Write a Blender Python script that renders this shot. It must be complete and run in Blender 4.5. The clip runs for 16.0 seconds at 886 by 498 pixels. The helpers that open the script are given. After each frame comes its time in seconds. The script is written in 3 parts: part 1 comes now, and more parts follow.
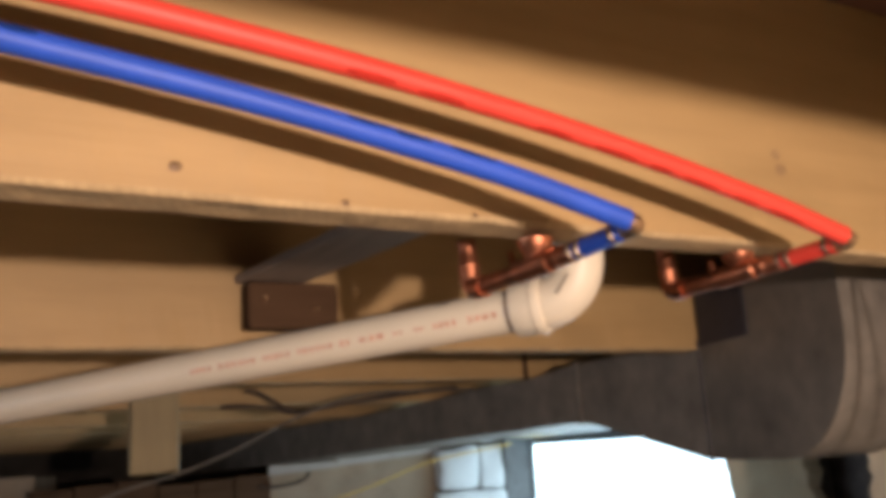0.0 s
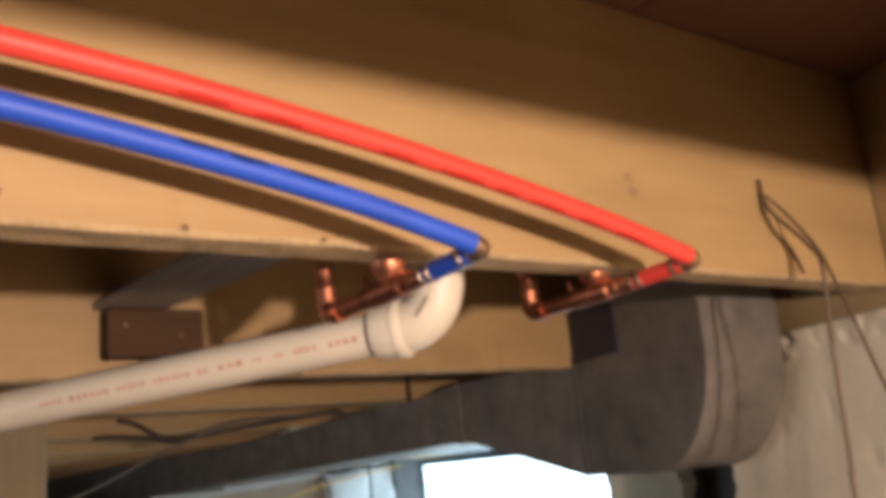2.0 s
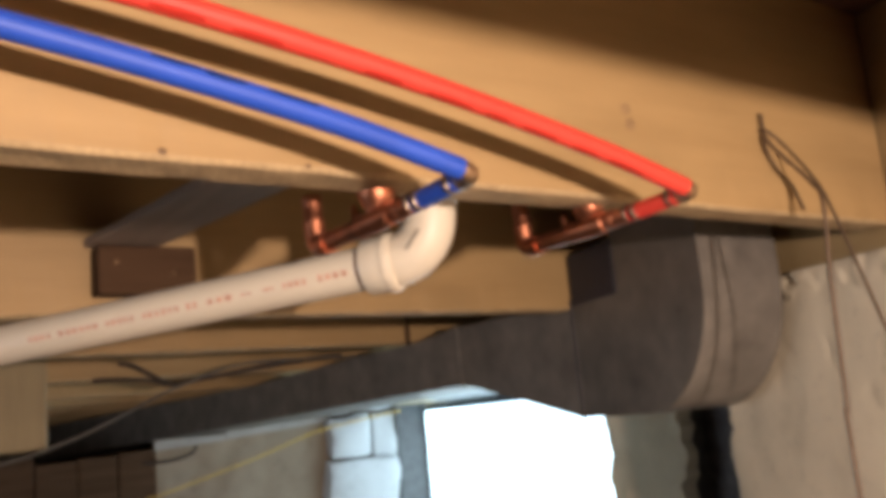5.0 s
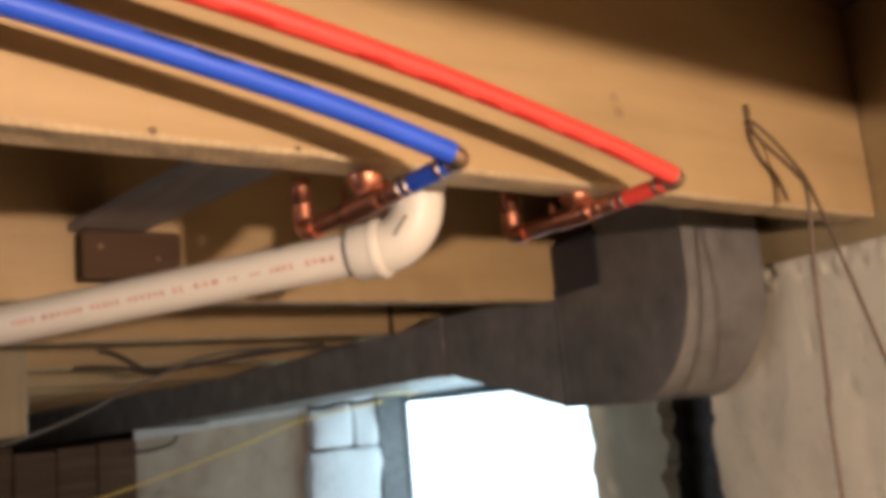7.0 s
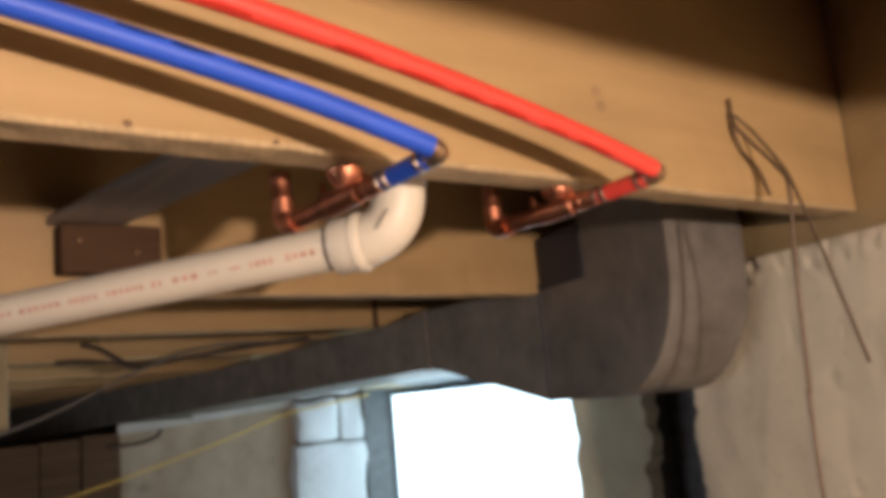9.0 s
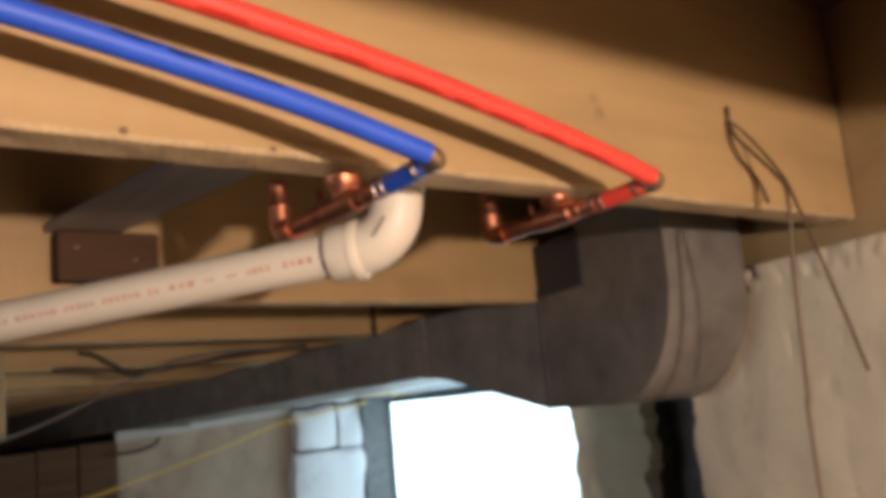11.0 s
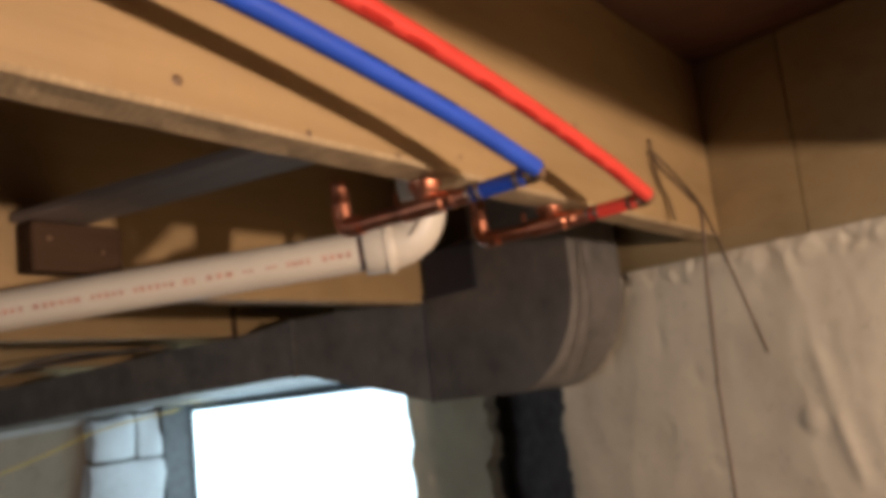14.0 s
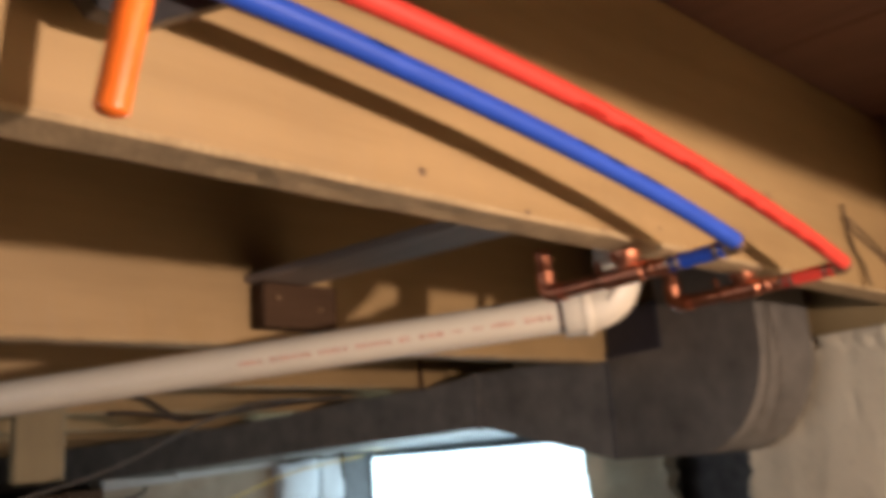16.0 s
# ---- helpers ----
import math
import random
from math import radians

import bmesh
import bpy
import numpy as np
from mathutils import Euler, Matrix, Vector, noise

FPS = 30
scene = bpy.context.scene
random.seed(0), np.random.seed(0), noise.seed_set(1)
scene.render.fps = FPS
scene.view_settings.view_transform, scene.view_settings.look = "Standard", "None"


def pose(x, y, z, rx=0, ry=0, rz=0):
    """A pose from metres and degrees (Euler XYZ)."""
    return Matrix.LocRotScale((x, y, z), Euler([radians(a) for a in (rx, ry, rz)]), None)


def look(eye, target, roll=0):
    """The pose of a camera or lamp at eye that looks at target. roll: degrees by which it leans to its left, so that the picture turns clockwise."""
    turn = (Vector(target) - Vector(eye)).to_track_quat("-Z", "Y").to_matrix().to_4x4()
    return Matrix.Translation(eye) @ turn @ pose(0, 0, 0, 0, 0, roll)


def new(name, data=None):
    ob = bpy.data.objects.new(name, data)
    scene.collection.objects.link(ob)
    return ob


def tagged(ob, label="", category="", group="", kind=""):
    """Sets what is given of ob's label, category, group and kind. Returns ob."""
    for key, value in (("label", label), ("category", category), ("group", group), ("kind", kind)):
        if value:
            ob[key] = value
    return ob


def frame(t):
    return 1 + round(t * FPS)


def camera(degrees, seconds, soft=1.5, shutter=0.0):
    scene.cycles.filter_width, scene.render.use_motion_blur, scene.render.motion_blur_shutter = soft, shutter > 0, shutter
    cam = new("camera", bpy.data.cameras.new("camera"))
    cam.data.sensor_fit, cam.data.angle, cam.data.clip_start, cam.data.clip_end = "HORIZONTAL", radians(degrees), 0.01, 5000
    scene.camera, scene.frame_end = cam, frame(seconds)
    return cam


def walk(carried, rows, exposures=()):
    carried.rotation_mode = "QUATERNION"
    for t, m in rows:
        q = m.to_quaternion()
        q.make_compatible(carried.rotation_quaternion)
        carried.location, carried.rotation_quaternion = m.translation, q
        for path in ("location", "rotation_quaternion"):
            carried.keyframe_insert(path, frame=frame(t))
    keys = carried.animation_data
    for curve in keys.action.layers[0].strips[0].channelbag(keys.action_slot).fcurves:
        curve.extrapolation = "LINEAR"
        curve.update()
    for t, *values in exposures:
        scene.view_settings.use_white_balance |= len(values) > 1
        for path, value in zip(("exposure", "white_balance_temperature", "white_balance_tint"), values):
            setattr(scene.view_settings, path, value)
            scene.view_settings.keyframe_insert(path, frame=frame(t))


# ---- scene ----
cam = camera(52.4, 16.0, soft=6.2, shutter=0.4)
PATH = [
    (0, (0.038, -0.01, 1.797), (1.03, 1.671, 2.235), -3.6),
    (0.5, (0.059, -0.016, 1.795), (1.144, 1.607, 2.228), -4.2),
    (1, (0.071, -0.01, 1.794), (1.203, 1.586, 2.207), -4.4),
    (1.5, (0.077, -0.015, 1.796), (1.228, 1.562, 2.23), -5.0),
    (2, (0.079, -0.028, 1.799), (1.258, 1.52, 2.262), -5.7),
    (2.5, (0.083, -0.028, 1.797), (1.239, 1.543, 2.24), -4.9),
    (3, (0.085, -0.022, 1.789), (1.245, 1.563, 2.164), -5.0),
    (3.5, (0.091, -0.025, 1.79), (1.247, 1.565, 2.158), -5.1),
    (4, (0.097, -0.019, 1.785), (1.25, 1.573, 2.151), -5.3),
    (6.5, (0.106, -0.015, 1.778), (1.317, 1.538, 2.122), -5.4),
    (7, (0.098, -0.012, 1.774), (1.306, 1.545, 2.114), -5.1),
    (7.5, (0.105, -0.007, 1.775), (1.323, 1.543, 2.112), -5.0),
    (8, (0.105, -0.005, 1.773), (1.327, 1.543, 2.104), -5.1),
    (8.5, (0.107, -0.013, 1.774), (1.338, 1.53, 2.095), -5.3),
    (10.8, (0.098, -0.008, 1.778), (1.331, 1.53, 2.115), -4.8),
    (11, (0.109, -0.011, 1.776), (1.342, 1.527, 2.114), -5.2),
    (11.5, (0.113, -0.012, 1.778), (1.36, 1.517, 2.104), -6.1),
    (12, (0.085, -0.001, 1.781), (1.231, 1.602, 2.124), -6.3),
    (12.5, (0.003, 0.051, 1.769), (1.359, 1.489, 2.077), -6.4),
    (13, (-0.116, 0.09, 1.767), (1.361, 1.4, 2.089), -6.6),
    (13.5, (-0.195, 0.124, 1.768), (1.353, 1.355, 2.06), -7.4),
    (14, (-0.236, 0.137, 1.769), (1.397, 1.251, 2.077), -6.4),
    (14.5, (-0.251, 0.15, 1.766), (1.4, 1.227, 2.105), -4.6),
    (15, (-0.255, 0.136, 1.763), (1.402, 1.205, 2.094), -4.6),
    (15.5, (-0.284, 0.113, 1.767), (1.289, 1.292, 2.138), -5.1),
    (16, (-0.334, 0.115, 1.774), (1.053, 1.483, 2.227), -4.0),
]
EXPOSURES = [(0.0, -0.1), (3.0, 0.0), (8.0, 0.03), (8.5, -0.08), (11.0, -0.16), (12.0, -0.18), (12.5, -0.35), (13.6, -0.35), (14.0, -0.45), (14.5, -0.08), (16.0, -0.12)]
walk(cam, [(t, look(eye, target, roll)) for t, eye, target, roll in PATH], EXPOSURES)

# ---- world and light ----
world = bpy.data.worlds.new("world")
scene.world = world
world.use_nodes = True
world.node_tree.nodes["Background"].inputs[0].default_value = (0.55, 0.7, 1.0, 1)
world.node_tree.nodes["Background"].inputs[1].default_value = 0.02

BULB = (0.26, -0.90, 1.762)
lamp = bpy.data.lights.new("bulb_light", "POINT")
lamp.energy, lamp.color, lamp.shadow_soft_size = 184.0, (1.0, 0.787, 0.668), 0.026
new("bulb_light", lamp).location = BULB


# ---- helpers for building ----
def finish(name, bm, mat, parent=None, label="", smooth=False):
    bmesh.ops.recalc_face_normals(bm, faces=bm.faces)
    me = bpy.data.meshes.new(name)
    bm.to_mesh(me)
    bm.free()
    if smooth:
        me.shade_smooth()
        me.set_sharp_from_angle(angle=math.radians(38))
    mats = mat if isinstance(mat, (list, tuple)) else [mat]
    for m in mats:
        me.materials.append(m)
    ob = new(name, me)
    if parent is not None:
        ob.parent = parent
    if label:
        ob["label"] = label
    return ob


def part(name, bm, mat, parent, label="", smooth=False):
    return finish(name, bm, mat, parent, label, smooth)


def empty(name, at=(0, 0, 0)):
    ob = new(name)
    ob.location = at
    return ob


def thing(name, label, category, group="", kind=""):
    return tagged(empty(name), label, category, group, kind)


def box(lo, hi, bevel=0.0, seg=1):
    bm = bmesh.new()
    lo, hi = Vector(lo), Vector(hi)
    m = Matrix.Translation((lo + hi) / 2) @ Matrix.Diagonal((*(hi - lo), 1))
    bmesh.ops.create_cube(bm, size=1, matrix=m)
    if bevel:
        bmesh.ops.bevel(bm, geom=bm.edges[:], offset=bevel, segments=seg, affect="EDGES", profile=0.5)
    return bm


def sweep(points, radius, sides=16, cap=True, bm=None):
    """A round tube along points; radius is a number or one for each point."""
    bm = bm or bmesh.new()
    pts = [Vector(p) for p in points]
    rad = radius if isinstance(radius, (list, tuple)) else [radius] * len(pts)
    rings = []
    d0 = (pts[1] - pts[0]).normalized()
    up = Vector((0, 0, 1)) if abs(d0.z) < 0.9 else Vector((1, 0, 0))
    side = d0.cross(up).normalized()
    for i, p in enumerate(pts):
        if i == 0:
            d = pts[1] - pts[0]
        elif i == len(pts) - 1:
            d = pts[-1] - pts[-2]
        else:
            d = (pts[i + 1] - p).normalized() + (p - pts[i - 1]).normalized()
        if d.length < 1e-9:
            d = d0
        d = d.normalized()
        side = (side - d * side.dot(d)).normalized()
        v = d.cross(side)
        rings.append([bm.verts.new(p + rad[i] * (math.cos(a) * side + math.sin(a) * v))
                      for a in (2 * math.pi * k / sides for k in range(sides))])
    for a, b in zip(rings, rings[1:]):
        for k in range(sides):
            bm.faces.new((a[k], a[(k + 1) % sides], b[(k + 1) % sides], b[k]))
    if cap:
        bm.faces.new(rings[0])
        bm.faces.new(rings[-1])
    return bm


def lathe(base, axis, profile, sides=20, bm=None):
    """A turned piece: profile is rows of (distance along axis, radius)."""
    base, axis = Vector(base), Vector(axis).normalized()
    return sweep_profile(base, axis, profile, sides, bm or bmesh.new())


def sweep_profile(base, axis, profile, sides, bm):
    side = axis.cross(Vector((0, 0, 1)) if abs(axis.z) < 0.9 else Vector((1, 0, 0))).normalized()
    v = axis.cross(side)
    rings = [[bm.verts.new(base + axis * h + r * (math.cos(a) * side + math.sin(a) * v))
              for a in (2 * math.pi * k / sides for k in range(sides))] for h, r in profile]
    for a, b in zip(rings, rings[1:]):
        for k in range(sides):
            bm.faces.new((a[k], a[(k + 1) % sides], b[(k + 1) % sides], b[k]))
    bm.faces.new(rings[0])
    bm.faces.new(rings[-1])
    return bm


def bend(a, corner, b, radius, steps=7):
    """Points from a to b round a corner."""
    a, c, b = Vector(a), Vector(corner), Vector(b)
    p, q = c + (a - c).normalized() * radius, c + (b - c).normalized() * radius
    mid = [(1 - t) ** 2 * p + 2 * t * (1 - t) * c + t * t * q for t in (i / steps for i in range(steps + 1))]
    return [a] + mid + [b]


def glide(points, steps=6):
    """A smooth line through points (Catmull-Rom)."""
    P = [Vector(p) for p in points]
    P = [2 * P[0] - P[1]] + P + [2 * P[-1] - P[-2]]
    out = []
    for i in range(1, len(P) - 2):
        for k in range(steps):
            t = k / steps
            a, b, c, d = P[i - 1], P[i], P[i + 1], P[i + 2]
            out.append(0.5 * (2 * b + (c - a) * t + (2 * a - 5 * b + 4 * c - d) * t * t + (3 * b - a - 3 * c + d) * t ** 3))
    return out + [P[-2]]


# ---- materials ----
def material(name):
    m = bpy.data.materials.new(name)
    m.use_nodes = True
    return m, m.node_tree.nodes, m.node_tree.links, m.node_tree.nodes["Principled BSDF"]


def ramp(nodes, links, fac, stops):
    r = nodes.new("ShaderNodeValToRGB")
    r.color_ramp.elements[0].position, r.color_ramp.elements[0].color = stops[0][0], (*stops[0][1], 1)
    r.color_ramp.elements[1].position, r.color_ramp.elements[1].color = stops[-1][0], (*stops[-1][1], 1)
    for p, c in stops[1:-1]:
        r.color_ramp.elements.new(p).color = (*c, 1)
    links.new(fac, r.inputs[0])
    return r.outputs[0]


def coords(nodes, links, scale=(1, 1, 1), rot=(0, 0, 0)):
    tc = nodes.new("ShaderNodeTexCoord")
    mp = nodes.new("ShaderNodeMapping")
    mp.inputs["Scale"].default_value = scale
    mp.inputs["Rotation"].default_value = rot
    links.new(tc.outputs["Object"], mp.inputs[0])
    return mp.outputs[0]


def noise_of(nodes, links, vec, scale, detail=4, rough=0.55):
    n = nodes.new("ShaderNodeTexNoise")
    n.inputs["Scale"].default_value, n.inputs["Detail"].default_value, n.inputs["Roughness"].default_value = scale, detail, rough
    links.new(vec, n.inputs["Vector"])
    return n.outputs["Fac"]


def mix(nodes, links, fac, a, b, mode="MIX"):
    n = nodes.new("ShaderNodeMix")
    n.data_type, n.blend_type = "RGBA", mode
    for i, v in ((0, fac), (6, a), (7, b)):
        if isinstance(v, (int, float)):
            n.inputs[i].default_value = v
        elif isinstance(v, tuple):
            n.inputs[i].default_value = (*v, 1)
        else:
            links.new(v, n.inputs[i])
    return n.outputs[2]


def bump(nodes, links, bsdf, height, strength, distance=0.002, normal=None):
    b = nodes.new("ShaderNodeBump")
    b.inputs["Strength"].default_value, b.inputs["Distance"].default_value = strength, distance
    links.new(height, b.inputs["Height"])
    if normal:
        links.new(normal, b.inputs["Normal"])
    links.new(b.outputs[0], bsdf.inputs["Normal"])
    return b.outputs[0]


def wood(name, light, dark, grain=(3, 45, 45), rough=0.6, relief=0.25, stain=0.35):
    m, n, l, b = material(name)
    v = coords(n, l, grain)
    g = noise_of(n, l, v, 1.0, 7, 0.65)
    col = ramp(n, l, g, [(0.32, dark), (0.5, tuple(0.6 * p + 0.4 * q for p, q in zip(light, dark))), (0.68, light)])
    w = noise_of(n, l, coords(n, l, (2.2, 6, 6)), 1.3, 3)
    shade = ramp(n, l, w, [(0.35, tuple(0.72 * c for c in light)), (0.62, light)])
    col = mix(n, l, stain, col, shade)
    l.new(col, b.inputs["Base Color"])
    b.inputs["Roughness"].default_value = rough
    fine = noise_of(n, l, coords(n, l, (12, 160, 160)), 1.0, 4)
    bump(n, l, b, fine, relief, 0.0015)
    return m


def plain(name, color, rough=0.4, metal=0.0, vary=0.15, scale=30, relief=0.05, coat=0.0):
    m, n, l, b = material(name)
    v = coords(n, l)
    f = noise_of(n, l, v, scale, 5)
    l.new(ramp(n, l, f, [(0.3, tuple(c * (1 - vary) for c in color)), (0.7, tuple(min(1, c * (1 + vary)) for c in color))]), b.inputs["Base Color"])
    b.inputs["Roughness"].default_value, b.inputs["Metallic"].default_value = rough, metal
    b.inputs["Coat Weight"].default_value = coat
    bump(n, l, b, noise_of(n, l, v, scale * 4, 3), relief, 0.001)
    return m


JOIST = wood("joist_wood", (0.385, 0.246, 0.106), (0.275, 0.166, 0.064), (2.0, 30, 30), 0.62, 0.35, 0.5)
# real saw marks; the edge is also paled for missing bounced light
SAWN, n, l, b = material("rough_sawn_edge_brightened")
saw = n.new("ShaderNodeTexWave")
saw.inputs["Scale"].default_value, saw.inputs["Distortion"].default_value, saw.inputs["Detail"].default_value = 36, 6.0, 4
saw.inputs["Detail Scale"].default_value = 2.0
l.new(coords(n, l, (1, 1, 1), (0, 0, 0.35)), saw.inputs["Vector"])
dirt = noise_of(n, l, coords(n, l), 40, 6, 0.7)
face = ramp(n, l, dirt, [(0.32, (0.33, 0.225, 0.115)), (0.6, (0.47, 0.335, 0.18))])
l.new(mix(n, l, ramp(n, l, saw.outputs["Fac"], [(0.2, (0.22, 0.22, 0.22)), (0.75, (0, 0, 0))]), face, (0.25, 0.17, 0.09)), b.inputs["Base Color"])
b.inputs["Roughness"].default_value = 0.9
bump(n, l, b, mix(n, l, 0.5, saw.outputs["Fac"], dirt), 0.18, 0.0016)
KNOT = wood("knot", (0.16, 0.09, 0.04), (0.085, 0.045, 0.02), (60, 60, 60), 0.6, 0.3)
KNOTPALE = wood("pale_knot", (0.32, 0.20, 0.095), (0.22, 0.13, 0.06), (90, 90, 90), 0.6, 0.3)
RIM = wood("rim_wood", (0.351, 0.246, 0.116), (0.261, 0.175, 0.078), (12, 12, 30), 0.65, 0.3)
GREYWOOD = wood("grey_weathered_wood", (0.25, 0.19, 0.15), (0.15, 0.112, 0.088), (40, 3, 40), 0.8, 0.4)
OLDWOOD = wood("dark_old_wood", (0.085, 0.048, 0.028), (0.034, 0.018, 0.010), (3, 40, 40), 0.9, 0.4)
PLANK = wood("subfloor_wood", (0.185, 0.085, 0.052), (0.12, 0.055, 0.034), (40, 3, 40), 0.75, 0.3)
POSTWOOD = wood("pale_wood", (0.30, 0.225, 0.115), (0.21, 0.15, 0.075), (40, 40, 4), 0.6, 0.2)
RED = plain("red_tube", (0.62, 0.05, 0.033), 0.5, 0, 0.08, 18, 0.03)
BLUE = plain("blue_tube", (0.018, 0.068, 0.42), 0.5, 0, 0.1, 18, 0.03)
BLUEINK = plain("dark_blue_ink", (0.010, 0.030, 0.15), 0.6)
DARKRED = plain("dark_red_ink", (0.42, 0.03, 0.02), 0.5)
MARK = plain("dark_ink", (0.02, 0.015, 0.02), 0.5)
def matt(m):
    m.node_tree.nodes["Principled BSDF"].inputs["Specular IOR Level"].default_value = 0.05
    return m


REDINK = plain("red_ink", (0.50, 0.26, 0.19), 0.9, 0, 0.3, 120)
GREYINK = plain("grey_ink", (0.15, 0.13, 0.11), 0.9)
COPPER = plain("copper", (0.50, 0.19, 0.105), 0.40, 1.0, 0.3, 55, 0.08)
SOLDER = plain("solder", (0.55, 0.50, 0.46), 0.25, 1.0, 0.2, 80, 0.1)
BRASS = plain("dull_brass", (0.33, 0.21, 0.12), 0.42, 0.85, 0.3, 60, 0.08)
CRIMP = plain("crimp_ring", (0.20, 0.15, 0.115), 0.35, 0.9, 0.2, 60, 0.05)
PVC = plain("white_pvc", (0.60, 0.53, 0.42), 0.46, 0, 0.04, 12, 0.02)
PRIMER = plain("purple_brown_primer", (0.14, 0.05, 0.05), 0.4)
DUCT, n, l, b = material("dull_sheet_metal")
streak = noise_of(n, l, coords(n, l, (55, 55, 5)), 1.0, 4)
cloud = noise_of(n, l, coords(n, l), 11, 5, 0.6)
c1 = ramp(n, l, cloud, [(0.30, (0.118, 0.104, 0.089)), (0.70, (0.235, 0.208, 0.178))])
l.new(mix(n, l, ramp(n, l, streak, [(0.50, (0, 0, 0)), (0.72, (0.18, 0.18, 0.18))]), c1, (0.24, 0.205, 0.165)), b.inputs["Base Color"])
b.inputs["Metallic"].default_value, b.inputs["Roughness"].default_value = 0.25, 0.52
bump(n, l, b, cloud, 0.25, 0.004)
DUCTDARK = plain("duct_dark", (0.018, 0.018, 0.030), 0.6)
WIRE = plain("rusty_wire", (0.10, 0.062, 0.036), 0.6, 0.4)
CABLE = plain("grey_cable", (0.10, 0.09, 0.078), 0.5)
OLDCABLE = plain("old_cloth_cable", (0.045, 0.028, 0.02), 0.85)
STRING = plain("yellow_string", (0.50, 0.33, 0.06), 0.8)
ORANGE = plain("orange_plastic", (0.85, 0.17, 0.02), 0.35)
BLACK = plain("black_plastic", (0.02, 0.018, 0.018), 0.4)
FRAME = plain("grey_paint", (0.10, 0.105, 0.11), 0.6)
FLOORDARK = plain("dark_unseen_floor", (0.07, 0.058, 0.05), 0.85, 0, 0.2, 4, 0.3)


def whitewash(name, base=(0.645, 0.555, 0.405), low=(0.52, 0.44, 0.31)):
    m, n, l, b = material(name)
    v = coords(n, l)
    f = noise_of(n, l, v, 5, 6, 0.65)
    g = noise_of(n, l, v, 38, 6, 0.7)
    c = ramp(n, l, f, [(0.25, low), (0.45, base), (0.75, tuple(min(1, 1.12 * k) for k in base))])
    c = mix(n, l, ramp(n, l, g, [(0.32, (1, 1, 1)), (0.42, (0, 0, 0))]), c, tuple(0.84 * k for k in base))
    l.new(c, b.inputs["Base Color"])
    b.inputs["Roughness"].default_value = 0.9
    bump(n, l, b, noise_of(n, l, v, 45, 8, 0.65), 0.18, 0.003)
    return m


WALL = whitewash("whitewashed_stone")
# same whitewash, with the blue of the daylight mixed into its colour
LIME = whitewash("daylit_blue_lime", (0.50, 0.525, 0.54), (0.36, 0.375, 0.385))
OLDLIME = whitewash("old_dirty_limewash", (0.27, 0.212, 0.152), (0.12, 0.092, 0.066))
GREYLIME = whitewash("grey_limed_timber", (0.34, 0.325, 0.30), (0.22, 0.205, 0.185))
DARKFILL = plain("low_bounce_dark", (0.09, 0.075, 0.06), 0.9, 0, 0.3, 5, 0.4)
GAPDARK = plain("gap_shade_stone", (0.15, 0.14, 0.138), 0.85, 0, 0.3, 25, 0.5)

for m in (RED, BLUE):
    m.node_tree.nodes["Principled BSDF"].inputs["Specular IOR Level"].default_value = 0.32
for m in (FRAME, REDINK, BLUEINK, DARKRED, MARK, OLDWOOD):
    matt(m)

# ---- setting ----
CEIL = 2.345
JB = 2.0
WN = Vector((0.952, -0.305, 0)).normalized()
WT = Vector((0.305, 0.952, 0)).normalized()
WC = 1.185


def wp(s, c, z):
    """A place by its way along the stone wall, its distance across it, and its height."""
    p = WT * s + WN * c
    return Vector((p.x, p.y, z))


def face_x(y):
    return (WC + 0.305 * y) / 0.952


# floor, ceiling and the plain walls that close the cellar
# unseen floor, its dark colour set to limit light bounced upward
tagged(finish("floor", box((-4, -3.5, -0.2), (5, 8.2, 0.0)), FLOORDARK), "unseen cellar floor, coloured dark to cut bounced light", "floor", kind="structure")
bm = bmesh.new()
for i in range(60):
    x = -4 + i * 0.15
    b2 = box((x + 0.0003, -3.5, CEIL + 0.0006 * (i % 3)), (x + 0.1497, 8.2, CEIL + 0.03), 0.0006)
    me = bpy.data.meshes.new("t")
    b2.to_mesh(me)
    b2.free()
    bm.from_mesh(me)
    bpy.data.meshes.remove(me)
tagged(finish("ceiling", bm, PLANK), "brown wooden subfloor planks over the joists", "ceiling", kind="structure")
# hole in the unseen west wall for an added fill light
WEST_FILL = (0.60, 3.60, 1.20, 1.90)
# closing walls out of view, dark so that shadows stay deep
for y0, y1, z0, z1 in ((-3.5, WEST_FILL[0], 0, CEIL), (WEST_FILL[1], 8.2, 0, CEIL), (WEST_FILL[0], WEST_FILL[1], 0, WEST_FILL[2]), (WEST_FILL[0], WEST_FILL[1], WEST_FILL[3], CEIL)):
    tagged(finish("wall_west", box((-4.2, y0, z0), (-4.0, y1, z1)), DARKFILL), "unseen cellar wall, coloured dark to cut bounced light", "wall", kind="structure")
tagged(finish("wall_south", box((-4, -3.7, 0), (5, -3.5, CEIL)), DARKFILL), "unseen cellar wall, coloured dark to cut bounced light", "wall", kind="structure")
tagged(finish("wall_north", box((-4, 8.2, 0), (5, 8.4, CEIL)), DARKFILL), "unseen cellar wall, coloured dark to cut bounced light", "wall", kind="structure")

WALL_END, WIN_R, WIN_LO, SILL, HEAD = 1.568, 2.52, 4.42, 1.15, 1.84
TOP = 1.968


